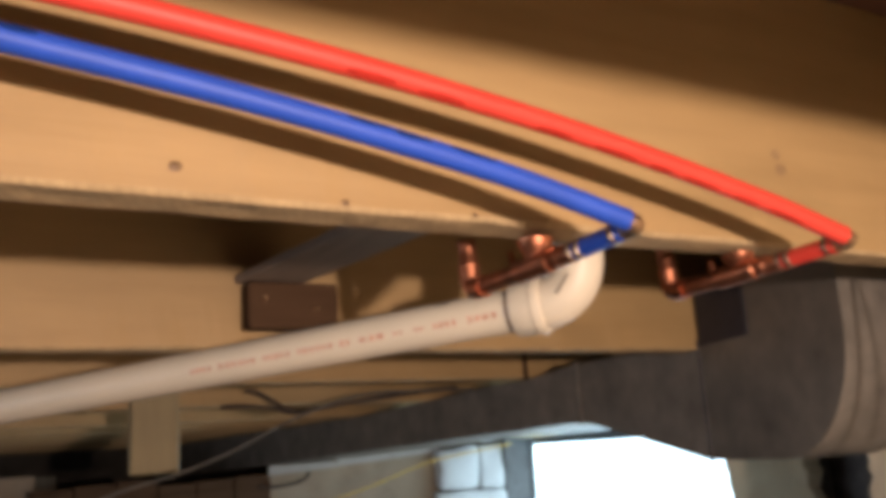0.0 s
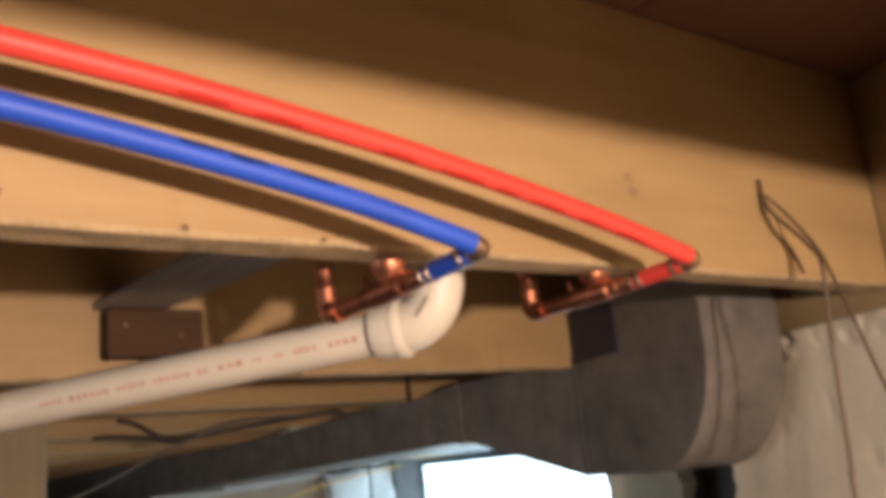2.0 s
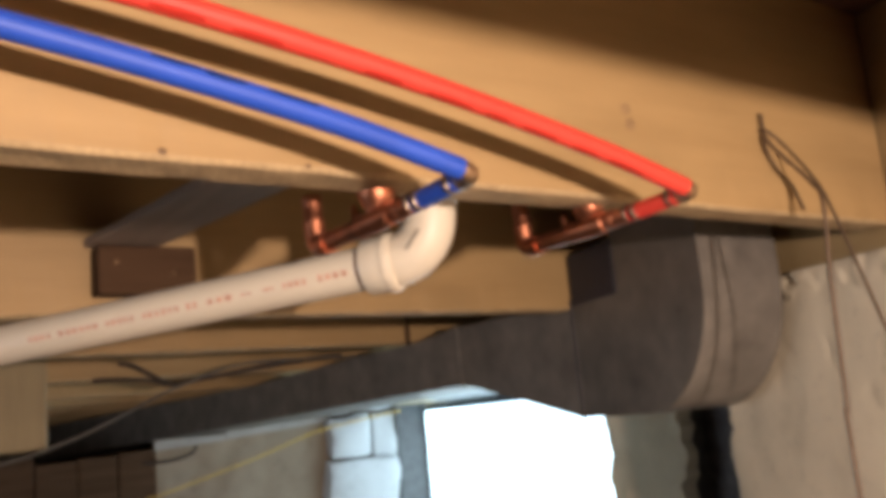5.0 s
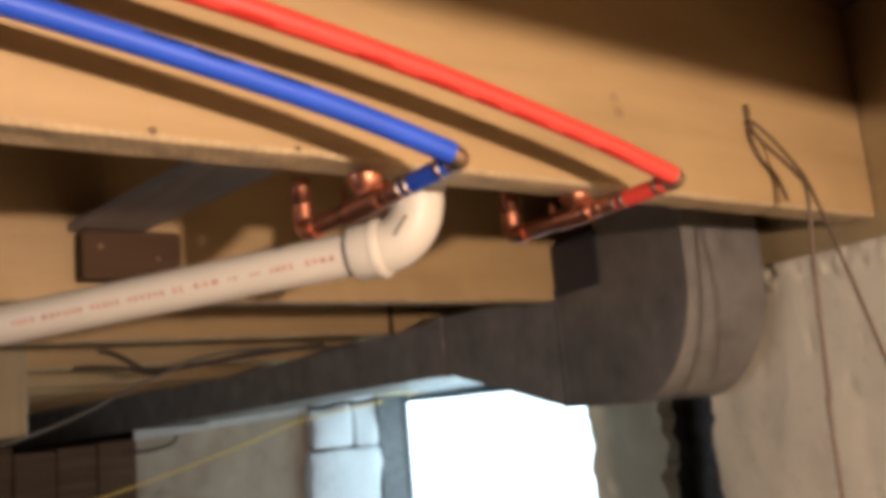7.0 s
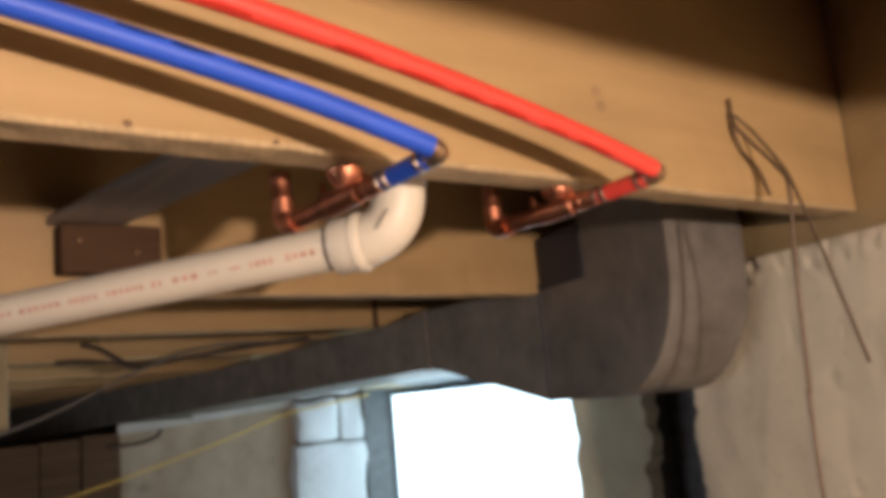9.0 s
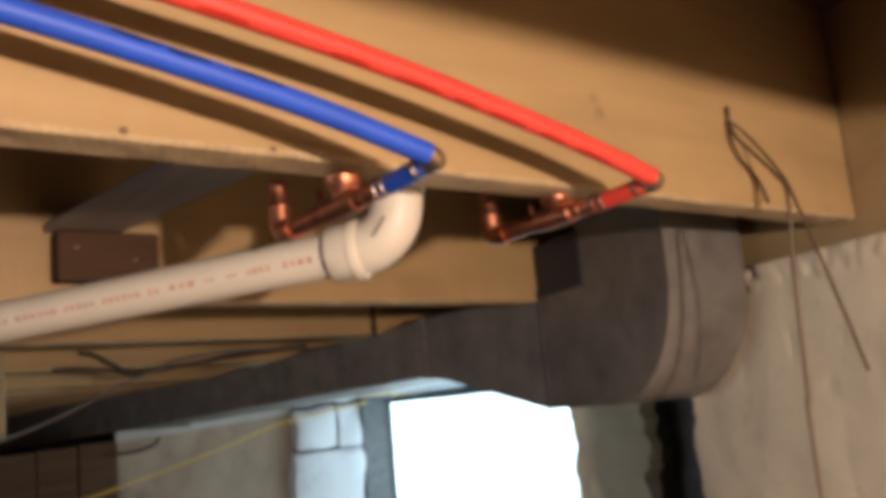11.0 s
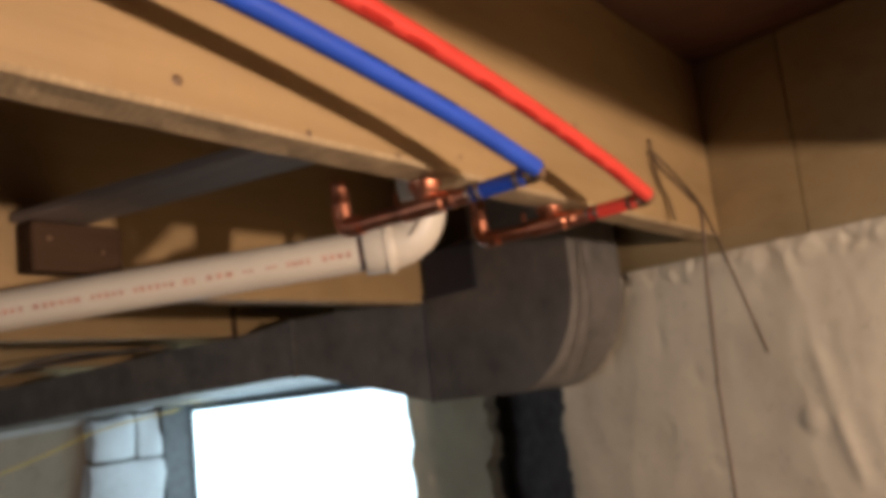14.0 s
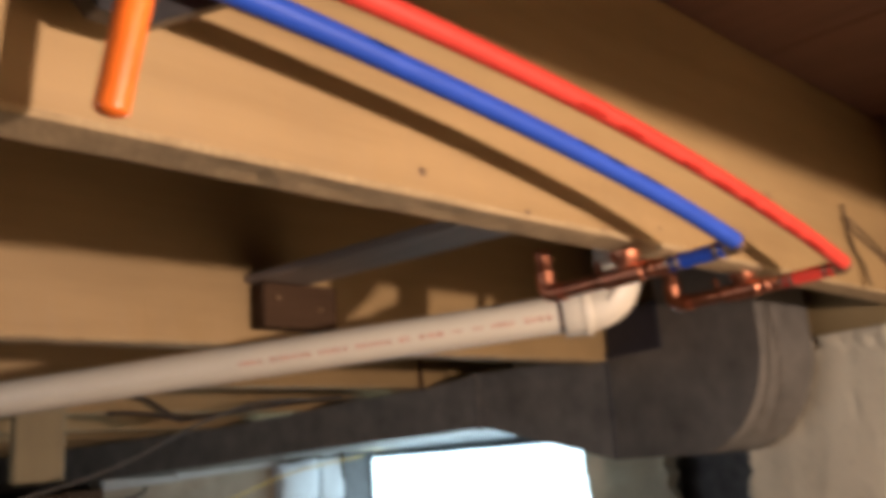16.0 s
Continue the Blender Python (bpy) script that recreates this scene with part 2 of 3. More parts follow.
def wall_sheet(s0, s1, z0, z1, ds, dz):
    """The rough inner face of the stone wall."""
    bm = bmesh.new()
    ns, nz = max(2, int((s1 - s0) / ds)), max(2, int((z1 - z0) / dz))
    grid = []
    for i in range(ns + 1):
        col = []
        for k in range(nz + 1):
            s, z = s0 + (s1 - s0) * i / ns, z0 + (z1 - z0) * k / nz
            q = Vector((s, 0.0, z))
            h = 0.0065 * noise.noise(q * 4.0 + Vector((3, 0, 0))) + 0.0030 * noise.noise(q * 11) + 0.0008 * noise.noise(q * 34) + 0.0005 * noise.noise(q * 80)
            h -= 0.006 * max(0.0, noise.noise(q * 22 + Vector((9, 0, 0))) - 0.45)
            h += 0.0045 * math.exp(-((s - 0.93 + 0.2 * (1.85 - z)) / 0.015) ** 2) * (0.6 + 0.8 * noise.noise(Vector((2, 2, z * 9))))
            h += 0.0042 * math.exp(-(((s - 0.941) / 0.021) ** 2 + ((z - 1.651) / 0.021) ** 2) ** 2)
            h -= 0.010 * max(0.0, noise.noise(Vector((s * 30, 4, z * 14))) - 0.42) * max(0.0, noise.noise(q * 3 + Vector((0, 7, 0))) + 0.3)
            if z > TOP - 0.06:
                edge = min(1.0, (z - TOP + 0.06) / 0.03)
                h += edge * (0.004 * noise.noise(q * 26) + 0.003 * noise.noise(q * 60) - 0.009 * max(0.0, noise.noise(Vector((s * 31, 1, z * 52))) + 0.35 * noise.noise(q * 80) + 0.8 * noise.noise(Vector((s * 7, 5, 0))) - 0.20)) - 0.25 * max(0.0, z - TOP + 0.010)
            col.append(bm.verts.new(wp(s, WC - h, z)))
        grid.append(col)
    for i in range(ns):
        for k in range(nz):
            bm.faces.new((grid[i][k], grid[i + 1][k], grid[i + 1][k + 1], grid[i][k + 1]))
    return bm, grid


bm, grid = wall_sheet(-0.6, WALL_END, 1.15, TOP, 0.0055, 0.0055)
for k, v in enumerate(grid[-1]):
    # ragged end of the wall, turned back into the gap
    z = v.co.z
    for back in range(8):
        g = grid[-1 - back][k]
        g.co += WT * (0.030 * noise.noise(Vector((0, 3.1, z * 13))) + 0.016 * noise.noise(Vector((2, 1, z * 48)))) * (8 - back) / 8 + WN * 0.008 * max(0, 4 - back) ** 1.5 / 3
east = tagged(finish("wall_east", bm, WALL, smooth=True), "rough whitewashed stone foundation wall, lumpy and cracked", "wall", kind="structure")


def wbox(s0, s1, c0, c1, z0, z1, s0b=None, s1b=None):
    """A block of wall between two ways along and two distances across; s0b and s1b: its ends on the outer side."""
    bm = bmesh.new()
    s0b, s1b = s0 if s0b is None else s0b, s1 if s1b is None else s1b
    v = [bm.verts.new(wp(s, c, z)) for z in (z0, z1) for s, c in ((s0, c0), (s1, c0), (s1b, c1), (s0b, c1))]
    for f in ((0, 1, 2, 3), (4, 5, 6, 7), (0, 1, 5, 4), (1, 2, 6, 5), (2, 3, 7, 6), (3, 0, 4, 7)):
        bm.faces.new([v[i] for i in f])
    return bm


def wallpiece(name, bm, label="whitewashed stone foundation wall"):
    return tagged(finish(name, bm, WALL), label, "wall", kind="structure")


wallpiece("wall_east_core", wbox(-4.5, WALL_END - 0.03, WC + 0.06, 1.75, 0, TOP - 0.03))
wallpiece("wall_east_low", wbox(-4.5, WALL_END - 0.03, WC + 0.004, WC + 0.055, 0, 1.15))
wallpiece("wall_east_south", wbox(-4.5, -0.6, WC + 0.006, WC + 0.055, 1.152, TOP - 0.03))
# dark backing: the shade inside the gap is part of its colour
tagged(finish("wall_east_gap", wbox(WALL_END - 0.028, 2.30, 1.56, 1.75, 0, TOP - 0.03), GAPDARK), "dark backing in a gap of the wall, shade put into its colour", "wall", kind="structure")
REVEAL = 4.19
wallpiece("wall_east_sill", wbox(2.05, REVEAL + 0.1, WC + 0.06, 1.75, 0, SILL))
wallpiece("wall_east_lintel", wbox(WALL_END - 0.02, 2.298, WC + 0.02, 1.75, HEAD, TOP - 0.01))
# splayed whitewashed soffit over the window
bm = bmesh.new()
ends = [[bm.verts.new(wp(q, c, z)) for c, z in ((1.09, 1.938), (1.428, 1.842), (1.75, 1.842), (1.75, TOP - 0.012), (1.09, TOP - 0.012))] for q in (2.30, REVEAL - 0.006)]
for f in ends:
    bm.faces.new(f)
for k in range(5):
    bm.faces.new((ends[0][k], ends[0][(k + 1) % 5], ends[1][(k + 1) % 5], ends[1][k]))
tagged(finish("wall_east_corner", wbox(REVEAL - 0.004, 4.64, 1.225, 1.75, HEAD + 0.002, TOP - 0.012), WALL), "whitewashed stone over the window corner", "wall", kind="structure")
tagged(finish("wall_east_soffit", bm, LIME), "whitewashed sloping soffit over the cellar window", "wall", kind="structure")


def cross_sheet(c0, c1, z0, z1, s0, step=0.02):
    """The rough face of the wall that turns across the cellar beside the window."""
    bm = bmesh.new()
    nc, nz = int((c1 - c0) / step), int((z1 - z0) / step)
    grid = []
    for i in range(nc + 1):
        col = []
        for k in range(nz + 1):
            c, z = c0 + (c1 - c0) * i / nc, z0 + (z1 - z0) * k / nz
            q = Vector((c, 2.0, z))
            h = 0.016 * noise.noise(q * 5) + 0.008 * noise.noise(q * 14) + 0.004 * noise.noise(q * 36)
            h -= 0.030 * max(0.0, noise.noise(Vector((c * 13, 6, z * 7))) - 0.30)
            col.append(bm.verts.new(wp(s0 - h, c, z)))
        grid.append(col)
    for i in range(nc):
        for k in range(nz):
            bm.faces.new((grid[i][k], grid[i + 1][k], grid[i + 1][k + 1], grid[i][k + 1]))
    return bm


CROSS = 4.27
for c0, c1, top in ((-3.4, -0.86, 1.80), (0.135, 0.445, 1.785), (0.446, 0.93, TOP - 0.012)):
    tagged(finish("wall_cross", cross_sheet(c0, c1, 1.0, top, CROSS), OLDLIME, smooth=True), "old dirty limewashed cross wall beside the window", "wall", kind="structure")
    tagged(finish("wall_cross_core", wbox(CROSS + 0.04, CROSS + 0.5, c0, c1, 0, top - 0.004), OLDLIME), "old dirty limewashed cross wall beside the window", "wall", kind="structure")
for c0, c1, z0, z1, rise in ((0.137, 0.443, 1.738, 1.783, 0.020), (0.447, 0.895, 1.760, TOP - 0.014, 0.034)):
    bm = wbox(CROSS - 0.030, CROSS + 0.02, c0, c1, z0, z1)
    bm.verts.ensure_lookup_table()
    for k in (2, 3):
        bm.verts[k].co.z += rise
    tagged(finish("wall_plate", bm, GREYLIME), "grey limed timber plate along the top of the cross wall", "beam", kind="structure")
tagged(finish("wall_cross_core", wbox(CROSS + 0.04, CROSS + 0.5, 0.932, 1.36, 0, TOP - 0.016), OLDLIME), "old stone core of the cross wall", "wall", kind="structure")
wallpiece("wall_east_north", wbox(4.63, 9.5, 1.362, 1.75, 0, TOP - 0.03), "grey old stone wall beyond the window")


def pier():
    """The ragged whitewashed infill between the gap and the window."""
    bm = bmesh.new()
    rings = []
    for k in range(78):
        z = SILL + 0.002 + (HEAD - SILL - 0.004) * k / 77
        l = 2.12 + 0.045 * noise.noise(Vector((1, 5, z * 9))) + 0.026 * noise.noise(Vector((1, 8, z * 27))) + 0.014 * noise.noise(Vector((4, 8, z * 70)))
        r = WIN_R + 0.022 * noise.noise(Vector((3, 2, z * 14))) + 0.010 * noise.noise(Vector((3, 4, z * 45)))
        ring = [wp(l, 1.468, z), wp(l, 1.45, z)]
        ring += [wp(l + (r - l) * q / 12, 1.43 - 0.02 * noise.noise(Vector((q * 0.5, 2, z * 12))), z) for q in range(13)]
        ring += [wp(r, 1.45, z), wp(r + 0.01, 1.468, z)]
        rings.append([bm.verts.new(p) for p in ring])
    m = len(rings[0])
    for a, b in zip(rings, rings[1:]):
        for k in range(m):
            bm.faces.new((a[k], a[(k + 1) % m], b[(k + 1) % m], b[k]))
    bm.faces.new(rings[0])
    bm.faces.new(rings[-1])
    return bm


# added block behind the pier, keeps window light out of the gap
tagged(finish("gap_light_block", wbox(2.20, 2.358, 1.470, 1.558, SILL, HEAD - 0.004), GAPDARK), "dark backing in a gap of the wall, shade put into its colour", "wall", kind="structure")
tagged(finish("wall_east_pier", pier(), WALL, smooth=True), "ragged whitewashed stone pier beside the window", "wall", kind="structure")
# timber on top of the wall, to which the joists run
for s0, s1 in ((-4.5, 0.895), (0.899, 9.5)):
    tagged(finish("rim_board", wbox(s0, s1, WC + 0.012, WC + 0.055, TOP + 0.002, CEIL - 0.004), RIM), "pale timber rim board on top of the stone wall", "beam", kind="structure")


# whitewashed quoin stones on the reveal beside the window
def stone(c0, c1, z0, z1, proud):
    bm = box((0, 0, 0), (c1 - c0, 0.115, z1 - z0), 0.015, 2)
    bmesh.ops.subdivide_edges(bm, edges=[e for e in bm.edges if e.calc_length() > 0.04], cuts=4, use_grid_fill=True)
    for v in bm.verts:
        q = Vector((c0 + v.co.x, v.co.y, z0 + v.co.z))
        p = v.co + 0.022 * noise.noise_vector(q * 9) + 0.006 * noise.noise_vector(q * 26)
        v.co = wp(REVEAL - proud + p.y, c0 + p.x, z0 + p.z)
    return bm


stones = thing("stone_rubble", "whitewashed rubble stones with dark joints beside the window", "stone wall", kind="structure")
for c0, c1, z0, z1, proud in ((0.900, 1.092, 1.630, 1.812, 0.006), (1.102, 1.216, 1.620, 1.816, 0.0), (0.880, 1.212, 1.300, 1.614, 0.004), (0.90, 1.21, 1.834, 1.925, 0.0), (0.885, 1.21, 1.02, 1.275, 0.005)):
    part("stone", stone(c0, c1, z0, z1, proud), LIME, stones, smooth=True)
tagged(finish("mortar", wbox(REVEAL + 0.030, CROSS + 0.038, 0.915, 1.22, 1.0, TOP - 0.03), DARKFILL), "dark open joints between the stones", "wall", kind="structure")

# grey boards line the side of the window
JAMB = matt(plain("dark_grey_jamb", (0.13, 0.135, 0.14), 0.9))
tagged(finish("window_jamb", wbox(REVEAL - 0.004, REVEAL + 0.036, 1.222, 1.338, SILL + 0.002, HEAD - 0.002), JAMB), "dark grey board lining the side of the window", "window jamb", kind="structure")

# the window: frame at the outer side of the deep opening, glass, and the bright day outside
win = tagged(empty("window_1"), "deep cellar window with a grey frame, blown out by daylight", "window", kind="structure")
part("window_frame", wbox(WIN_R - 0.2, REVEAL + 0.30, 1.432, 1.466, 1.800, 1.838), FRAME, win)
part("window_frame", wbox(REVEAL - 0.010, REVEAL + 0.034, 1.340, 1.368, SILL + 0.002, 1.838), FRAME, win)
part("window_sill", wbox(WIN_R + 0.05, WIN_LO - 0.022, 1.433, 1.465, SILL + 0.001, SILL + 0.03), FRAME, win)
SKY, n, l, b = material("daylight_outside")
b.inputs["Base Color"].default_value = (0.8, 0.9, 1, 1)
b.inputs["Emission Color"].default_value = (0.62, 0.86, 1.0, 1)
b.inputs["Emission Strength"].default_value = 5.5
tagged(finish("backdrop", wbox(2.36, 4.60, 1.472, 1.482, 1.12, 1.838), SKY), "bright white daylight outside the cellar window", "sky", kind="structure")

# added bluish fill panel; no west window is known here
WESTGLOW, n, l, b = material("west_fill_glow")
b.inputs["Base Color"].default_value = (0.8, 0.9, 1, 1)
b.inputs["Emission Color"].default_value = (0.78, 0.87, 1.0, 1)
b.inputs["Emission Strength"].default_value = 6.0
tagged(finish("fill_panel_west", box((-4.19, WEST_FILL[0] - 0.02, WEST_FILL[2] - 0.02), (-4.17, WEST_FILL[1] + 0.02, WEST_FILL[3] + 0.02)), WESTGLOW), "added fill light panel behind the opposite wall, out of view", "sky", kind="structure")
fill_frame = tagged(empty("west_fill_opening"), "added unseen opening with grey bars for the fill light", "window", kind="structure")
for y in (WEST_FILL[0], (WEST_FILL[0] + WEST_FILL[1]) / 2 - 0.02, WEST_FILL[1] - 0.04):
    part("window_frame", box((-4.10, y + 0.001, WEST_FILL[2] + 0.001), (-4.06, y + 0.039, WEST_FILL[3] - 0.001), 0.003), FRAME, fill_frame)


# ---- joists ----
def joist(y0, y1, x0, x1, z0=JB, z1=CEIL - 0.003):
    """A sawn joist with slightly wavy faces and worn lower corners."""
    bm = bmesh.new()
    n = int((x1 - x0) / 0.02)
    prof = [(y0, z1), (y0, z0 + 0.17), (y0, z0 + 0.08), (y0, z0 + 0.004), (y0 + 0.004, z0), ((y0 + y1) / 2, z0), (y1 - 0.004, z0), (y1, z0 + 0.004), (y1, z0 + 0.12), (y1, z1)]
    rings = []
    for i in range(n + 1):
        x = x0 + (x1 - x0) * i / n
        ring = []
        for k, (y, z) in enumerate(prof):
            q = Vector((x, y * 3, z * 2))
            d = 0.0016 * noise.noise(q * 5) + (0.0022 * noise.noise(Vector((x * 30, y * 40, 3))) if 2 < k < 8 else 0)
            ring.append(bm.verts.new((x, y + d, z + (0.8 * d if 2 < k < 8 else 0))))
        rings.append(ring)
    m = len(prof)
    for a, b in zip(rings, rings[1:]):
        for k in range(m):
            f = bm.faces.new((a[k], a[(k + 1) % m], b[(k + 1) % m], b[k]))
            f.material_index = 1 if 3 <= k <= 6 else 0
    bm.faces.new(rings[0])
    bm.faces.new(rings[-1])
    return bm


def knot(x, y, z, r, owner):
    bm = bmesh.new()
    c = bm.verts.new((x, y - 0.0020, z))
    ring = [bm.verts.new((x + r * (1 + 0.25 * noise.noise(Vector((k, x, z)))) * math.cos(k * math.pi / 7), y - 0.0006, z + 0.8 * r * (1 + 0.25 * noise.noise(Vector((k, 5, z)))) * math.sin(k * math.pi / 7))) for k in range(14)]
    for k in range(14):
        bm.faces.new((c, ring[k], ring[(k + 1) % 14]))
    part("knot", bm, KNOTPALE if r > 0.008 else KNOT, owner, "dark knot in the timber")


BOTTOMS = {-0.065: 1.992, 1.360: 1.971, 2.040: 1.979, 2.620: 1.963, 3.300: 1.953}
# joists at negative y are unseen and coloured dark to reduce bounce
for y in (-3.4, -2.72, -2.04, -1.38, -0.065, 0.660, 1.360, 2.040, 2.620, 3.300, 3.960, 4.640, 5.320, 6.0, 6.7):
    y1 = y + 0.053
    far = face_x(y) + 0.008
    beam = tagged(finish("joist", joist(y, y1, -3.98, far, BOTTOMS.get(y, 1.955 if y > 3.5 else JB)), [JOIST, SAWN] if y > 0 else [OLDWOOD, OLDWOOD]), "pale sawn timber floor joist with a rough lower edge" if y > 0 else "floor joist out of view, kept dark to cut bounced light", "joist", "floor joists", "structure")
    if y == 0.660:
        for kx, kz, kr in ((0.199, 2.023, 0.0055), (0.341, 2.006, 0.004), (0.47, 2.005, 0.003), (-0.03, 2.10, 0.005), (0.898, 2.094, 0.0095), (0.893, 2.112, 0.0085), (0.584, 2.021, 0.003)):
            knot(kx, y, kz, kr, beam)


# ---- plastic supply tubes with copper ends ----
def on_path(path, x):
    for a, b in zip(path, path[1:]):
        if a.x <= x <= b.x:
            return a.lerp(b, (x - a.x) / (b.x - a.x))
    return path[-1]


def patch(path, x0, x1, r, th, width, steps=8):
    """A thin printed patch on a tube, between two x, at an angle from the side that faces south."""
    bm = bmesh.new()
    rows = []
    for k in range(steps + 1):
        x = x0 + (x1 - x0) * k / steps
        p, d = on_path(path, x), (on_path(path, x1) - on_path(path, x0)).normalized()
        u = Vector((0, -1, 0))
        u = (u - d * u.dot(d)).normalized()
        v = d.cross(u)
        w = width / r * (0.55 + 0.45 * math.sin(math.pi * k / steps) + 0.2 * noise.noise(Vector((x * 60, th, 1))))
        rows.append([bm.verts.new(p + (r + 0.0004) * (math.cos(a) * u + math.sin(a) * v)) for a in (th + w * (q / 4 - 0.5) for q in range(5))])
    for a, b in zip(rows, rows[1:]):
        for q in range(4):
            bm.faces.new((a[q], a[q + 1], b[q + 1], b[q]))
    return bm


def supply(name, color, mat, ends, xe, ye, ze, yel, label, marks, ink):
    t = thing(name, label, "pipe", "water supply pipes")
    part("tube", sweep(glide(ends + [(xe - 0.010, ye + 0.001, ze + 0.003)], 8), 0.0098, 20), mat, t, smooth=True)
    # crimped elbow that turns under the joist
    d = (Vector((xe, ye, ze)) - Vector(ends[-1])).normalized()
    tip = Vector((xe, ye, ze))
    el = part("elbow", sweep(bend(tip - d * 0.030, tip + d * 0.003, (xe, ye + 0.035, ze - 0.002), 0.0125, 9), 0.0088, 18), BRASS, t, "dull brass crimp elbow", True)
    lip = [(0, 0.0092), (0.0006, 0.0102), (0.0054, 0.0102), (0.006, 0.0092)]
    part("crimp_ring", lathe((xe, ye + 0.024, ze - 0.001), (0, 1, 0), lip), CRIMP, t, smooth=True)
    part("short_tube", sweep([(xe, ye + 0.018, ze - 0.001), (xe, ye + 0.095, ze - 0.005)], 0.0093, 18), mat, t, color + " plastic connecting tube", True)
    for back in (0.072, 0.084):
        part("crimp_ring", lathe((xe - 0.001, ye + back, ze - 0.004), (0, 1, 0), lip), CRIMP, t, smooth=True)
    z0, z1 = ze - 0.005, ze - 0.010
    x1 = xe - 0.008
    lean = Vector((-0.03, 0.02, 1)).normalized()
    foot = Vector((x1, yel, z1))
    # copper run with its tee and open elbow
    part("copper_pipe", sweep([(xe - 0.001, ye + 0.088, z0), foot - Vector((0, 0.014, 0))], 0.0098, 18), COPPER, t, smooth=True)
    part("solder_joint", lathe((xe - 0.002, ye + 0.104, z0), (0, 1, 0), [(0, 0.0092), (0.002, 0.0110), (0.016, 0.0110), (0.019, 0.0092)]), COPPER, t, smooth=True)
    part("elbow", sweep(bend((x1 + 0.001, yel - 0.026, z1), foot, foot + lean * 0.028, 0.014, 10), 0.0118, 20), COPPER, t, "copper solder elbow", True)
    part("open_stub", lathe(foot + lean * 0.022, lean, [(0, 0.0096), (0.006, 0.0118), (0.008, 0.0104), (0.026, 0.0105), (0.033, 0.0109), (0.0340, 0.0104), (0.0336, 0.0090), (0.016, 0.0086)]), COPPER, t, smooth=True)
    ty = ye + 0.147
    part("tee", sweep([(xe - 0.003, ty - 0.027, z0 - 0.001), (xe - 0.0035, ty - 0.025, z0 - 0.001), (xe - 0.006, ty + 0.025, z0 - 0.003), (xe - 0.006, ty + 0.027, z0 - 0.003)], [0.0100, 0.0120, 0.0120, 0.0100], 18), COPPER, t, smooth=True)
    part("reducer_cup", lathe((xe - 0.004, ty - 0.004, z0 + 0.004), (0, 0, 1), [(h * (JB - 0.007 - z0), r) for h, r in ((0, 0.0102), (0.15, 0.0108), (0.35, 0.0134), (0.6, 0.0164), (0.88, 0.0184), (0.97, 0.0187), (1.0, 0.0178), (0.95, 0.0150), (0.5, 0.0090))], 24), COPPER, t, "bright copper reducer cup", True)
    part("drain_nipple", lathe((x1 + 0.004, ty + 0.036, z1 + 0.005), (-0.1, 0, 1), [(0, 0.0048), (0.006, 0.0046), (0.008, 0.0036), (0.020, 0.0034), (0.022, 0.002)], 12), COPPER, t, smooth=True)
    for q in ((xe - 0.014, yel - 0.010, z1 - 0.006), (x1 - 0.003, ty + 0.034, z1 + 0.006), (xe - 0.006, ty - 0.020, z0 - 0.0095)):
        bmk = bmesh.new()
        bmesh.ops.create_icosphere(bmk, subdivisions=2, radius=0.0030, matrix=Matrix.Translation(q) @ Matrix.Diagonal((1, 1, 1.4, 1)))
        part("solder_drop", bmk, SOLDER, t, "bright solder drop", True)
    path = glide(ends + [(xe - 0.010, ye + 0.001, ze + 0.003)], 8)
    for x0, x1, th in marks:
        part("print_mark", patch(path, x0, x1, 0.0098, th, 0.0062), ink, t, "dark worn print", True)
    return t


blue_line = [(-0.9, 0.570, 2.118), (-0.6, 0.572, 2.107), (-0.4, 0.574, 2.0985), (-0.2, 0.575, 2.0885), (0.0, 0.574, 2.074), (0.10, 0.573, 2.064), (0.20, 0.571, 2.052), (0.30, 0.568, 2.037), (0.40, 0.564, 2.019), (0.47, 0.561, 2.004)]
red_line = [(-0.9, 0.576, 2.125), (-0.6, 0.575, 2.121), (-0.4, 0.574, 2.117), (-0.2, 0.571, 2.1135), (0.0, 0.567, 2.1076), (0.10, 0.565, 2.102), (0.20, 0.563, 2.094), (0.30, 0.561, 2.084), (0.40, 0.559, 2.0715), (0.50, 0.5575, 2.057), (0.60, 0.556, 2.0395), (0.70, 0.5545, 2.0194), (0.76, 0.5535, 2.006)]
blue_pipe = supply("blue_water_pipe", "blue", BLUE, blue_line, 0.565, 0.553, 1.977, 0.814, "blue plastic water tube with copper elbow and tee end", [(0.300, 0.335, -0.50), (0.337, 0.368, -0.40), (0.385, 0.425, -0.55), (0.06, 0.09, -0.5)], BLUEINK)
red_pipe = supply("red_water_pipe", "red", RED, red_line, 0.850, 0.551, 1.982, 0.803, "red plastic water tube with copper elbow and tee end", [(0.30, 0.34, 0.9), (0.36, 0.40, 1.0), (0.47, 0.505, 1.1), (0.53, 0.575, 1.15), (0.59, 0.615, 1.2), (0.63, 0.67, 1.15), (0.69, 0.72, 1.2), (0.735, 0.78, 1.2)], DARKRED)

# ---- white drain pipe ----
drain = thing("drain_pipe", "white plastic drain pipe with red print and an elbow", "pipe")
A, B = Vector((-0.60, 2.50, 1.8255)), Vector((0.660, 0.8415, 1.9565))
dd = (B - A).normalized()
part("pipe", sweep([A, B], 0.0256, 32), PVC, drain, smooth=True)
part("primer_ring", lathe(B - dd * 0.030, dd, [(0, 0.0257), (0.001, 0.0262), (0.006, 0.0262), (0.007, 0.0257)], 32), PRIMER, drain, "dark primer stain round the joint", True)
C = B + dd * 0.057
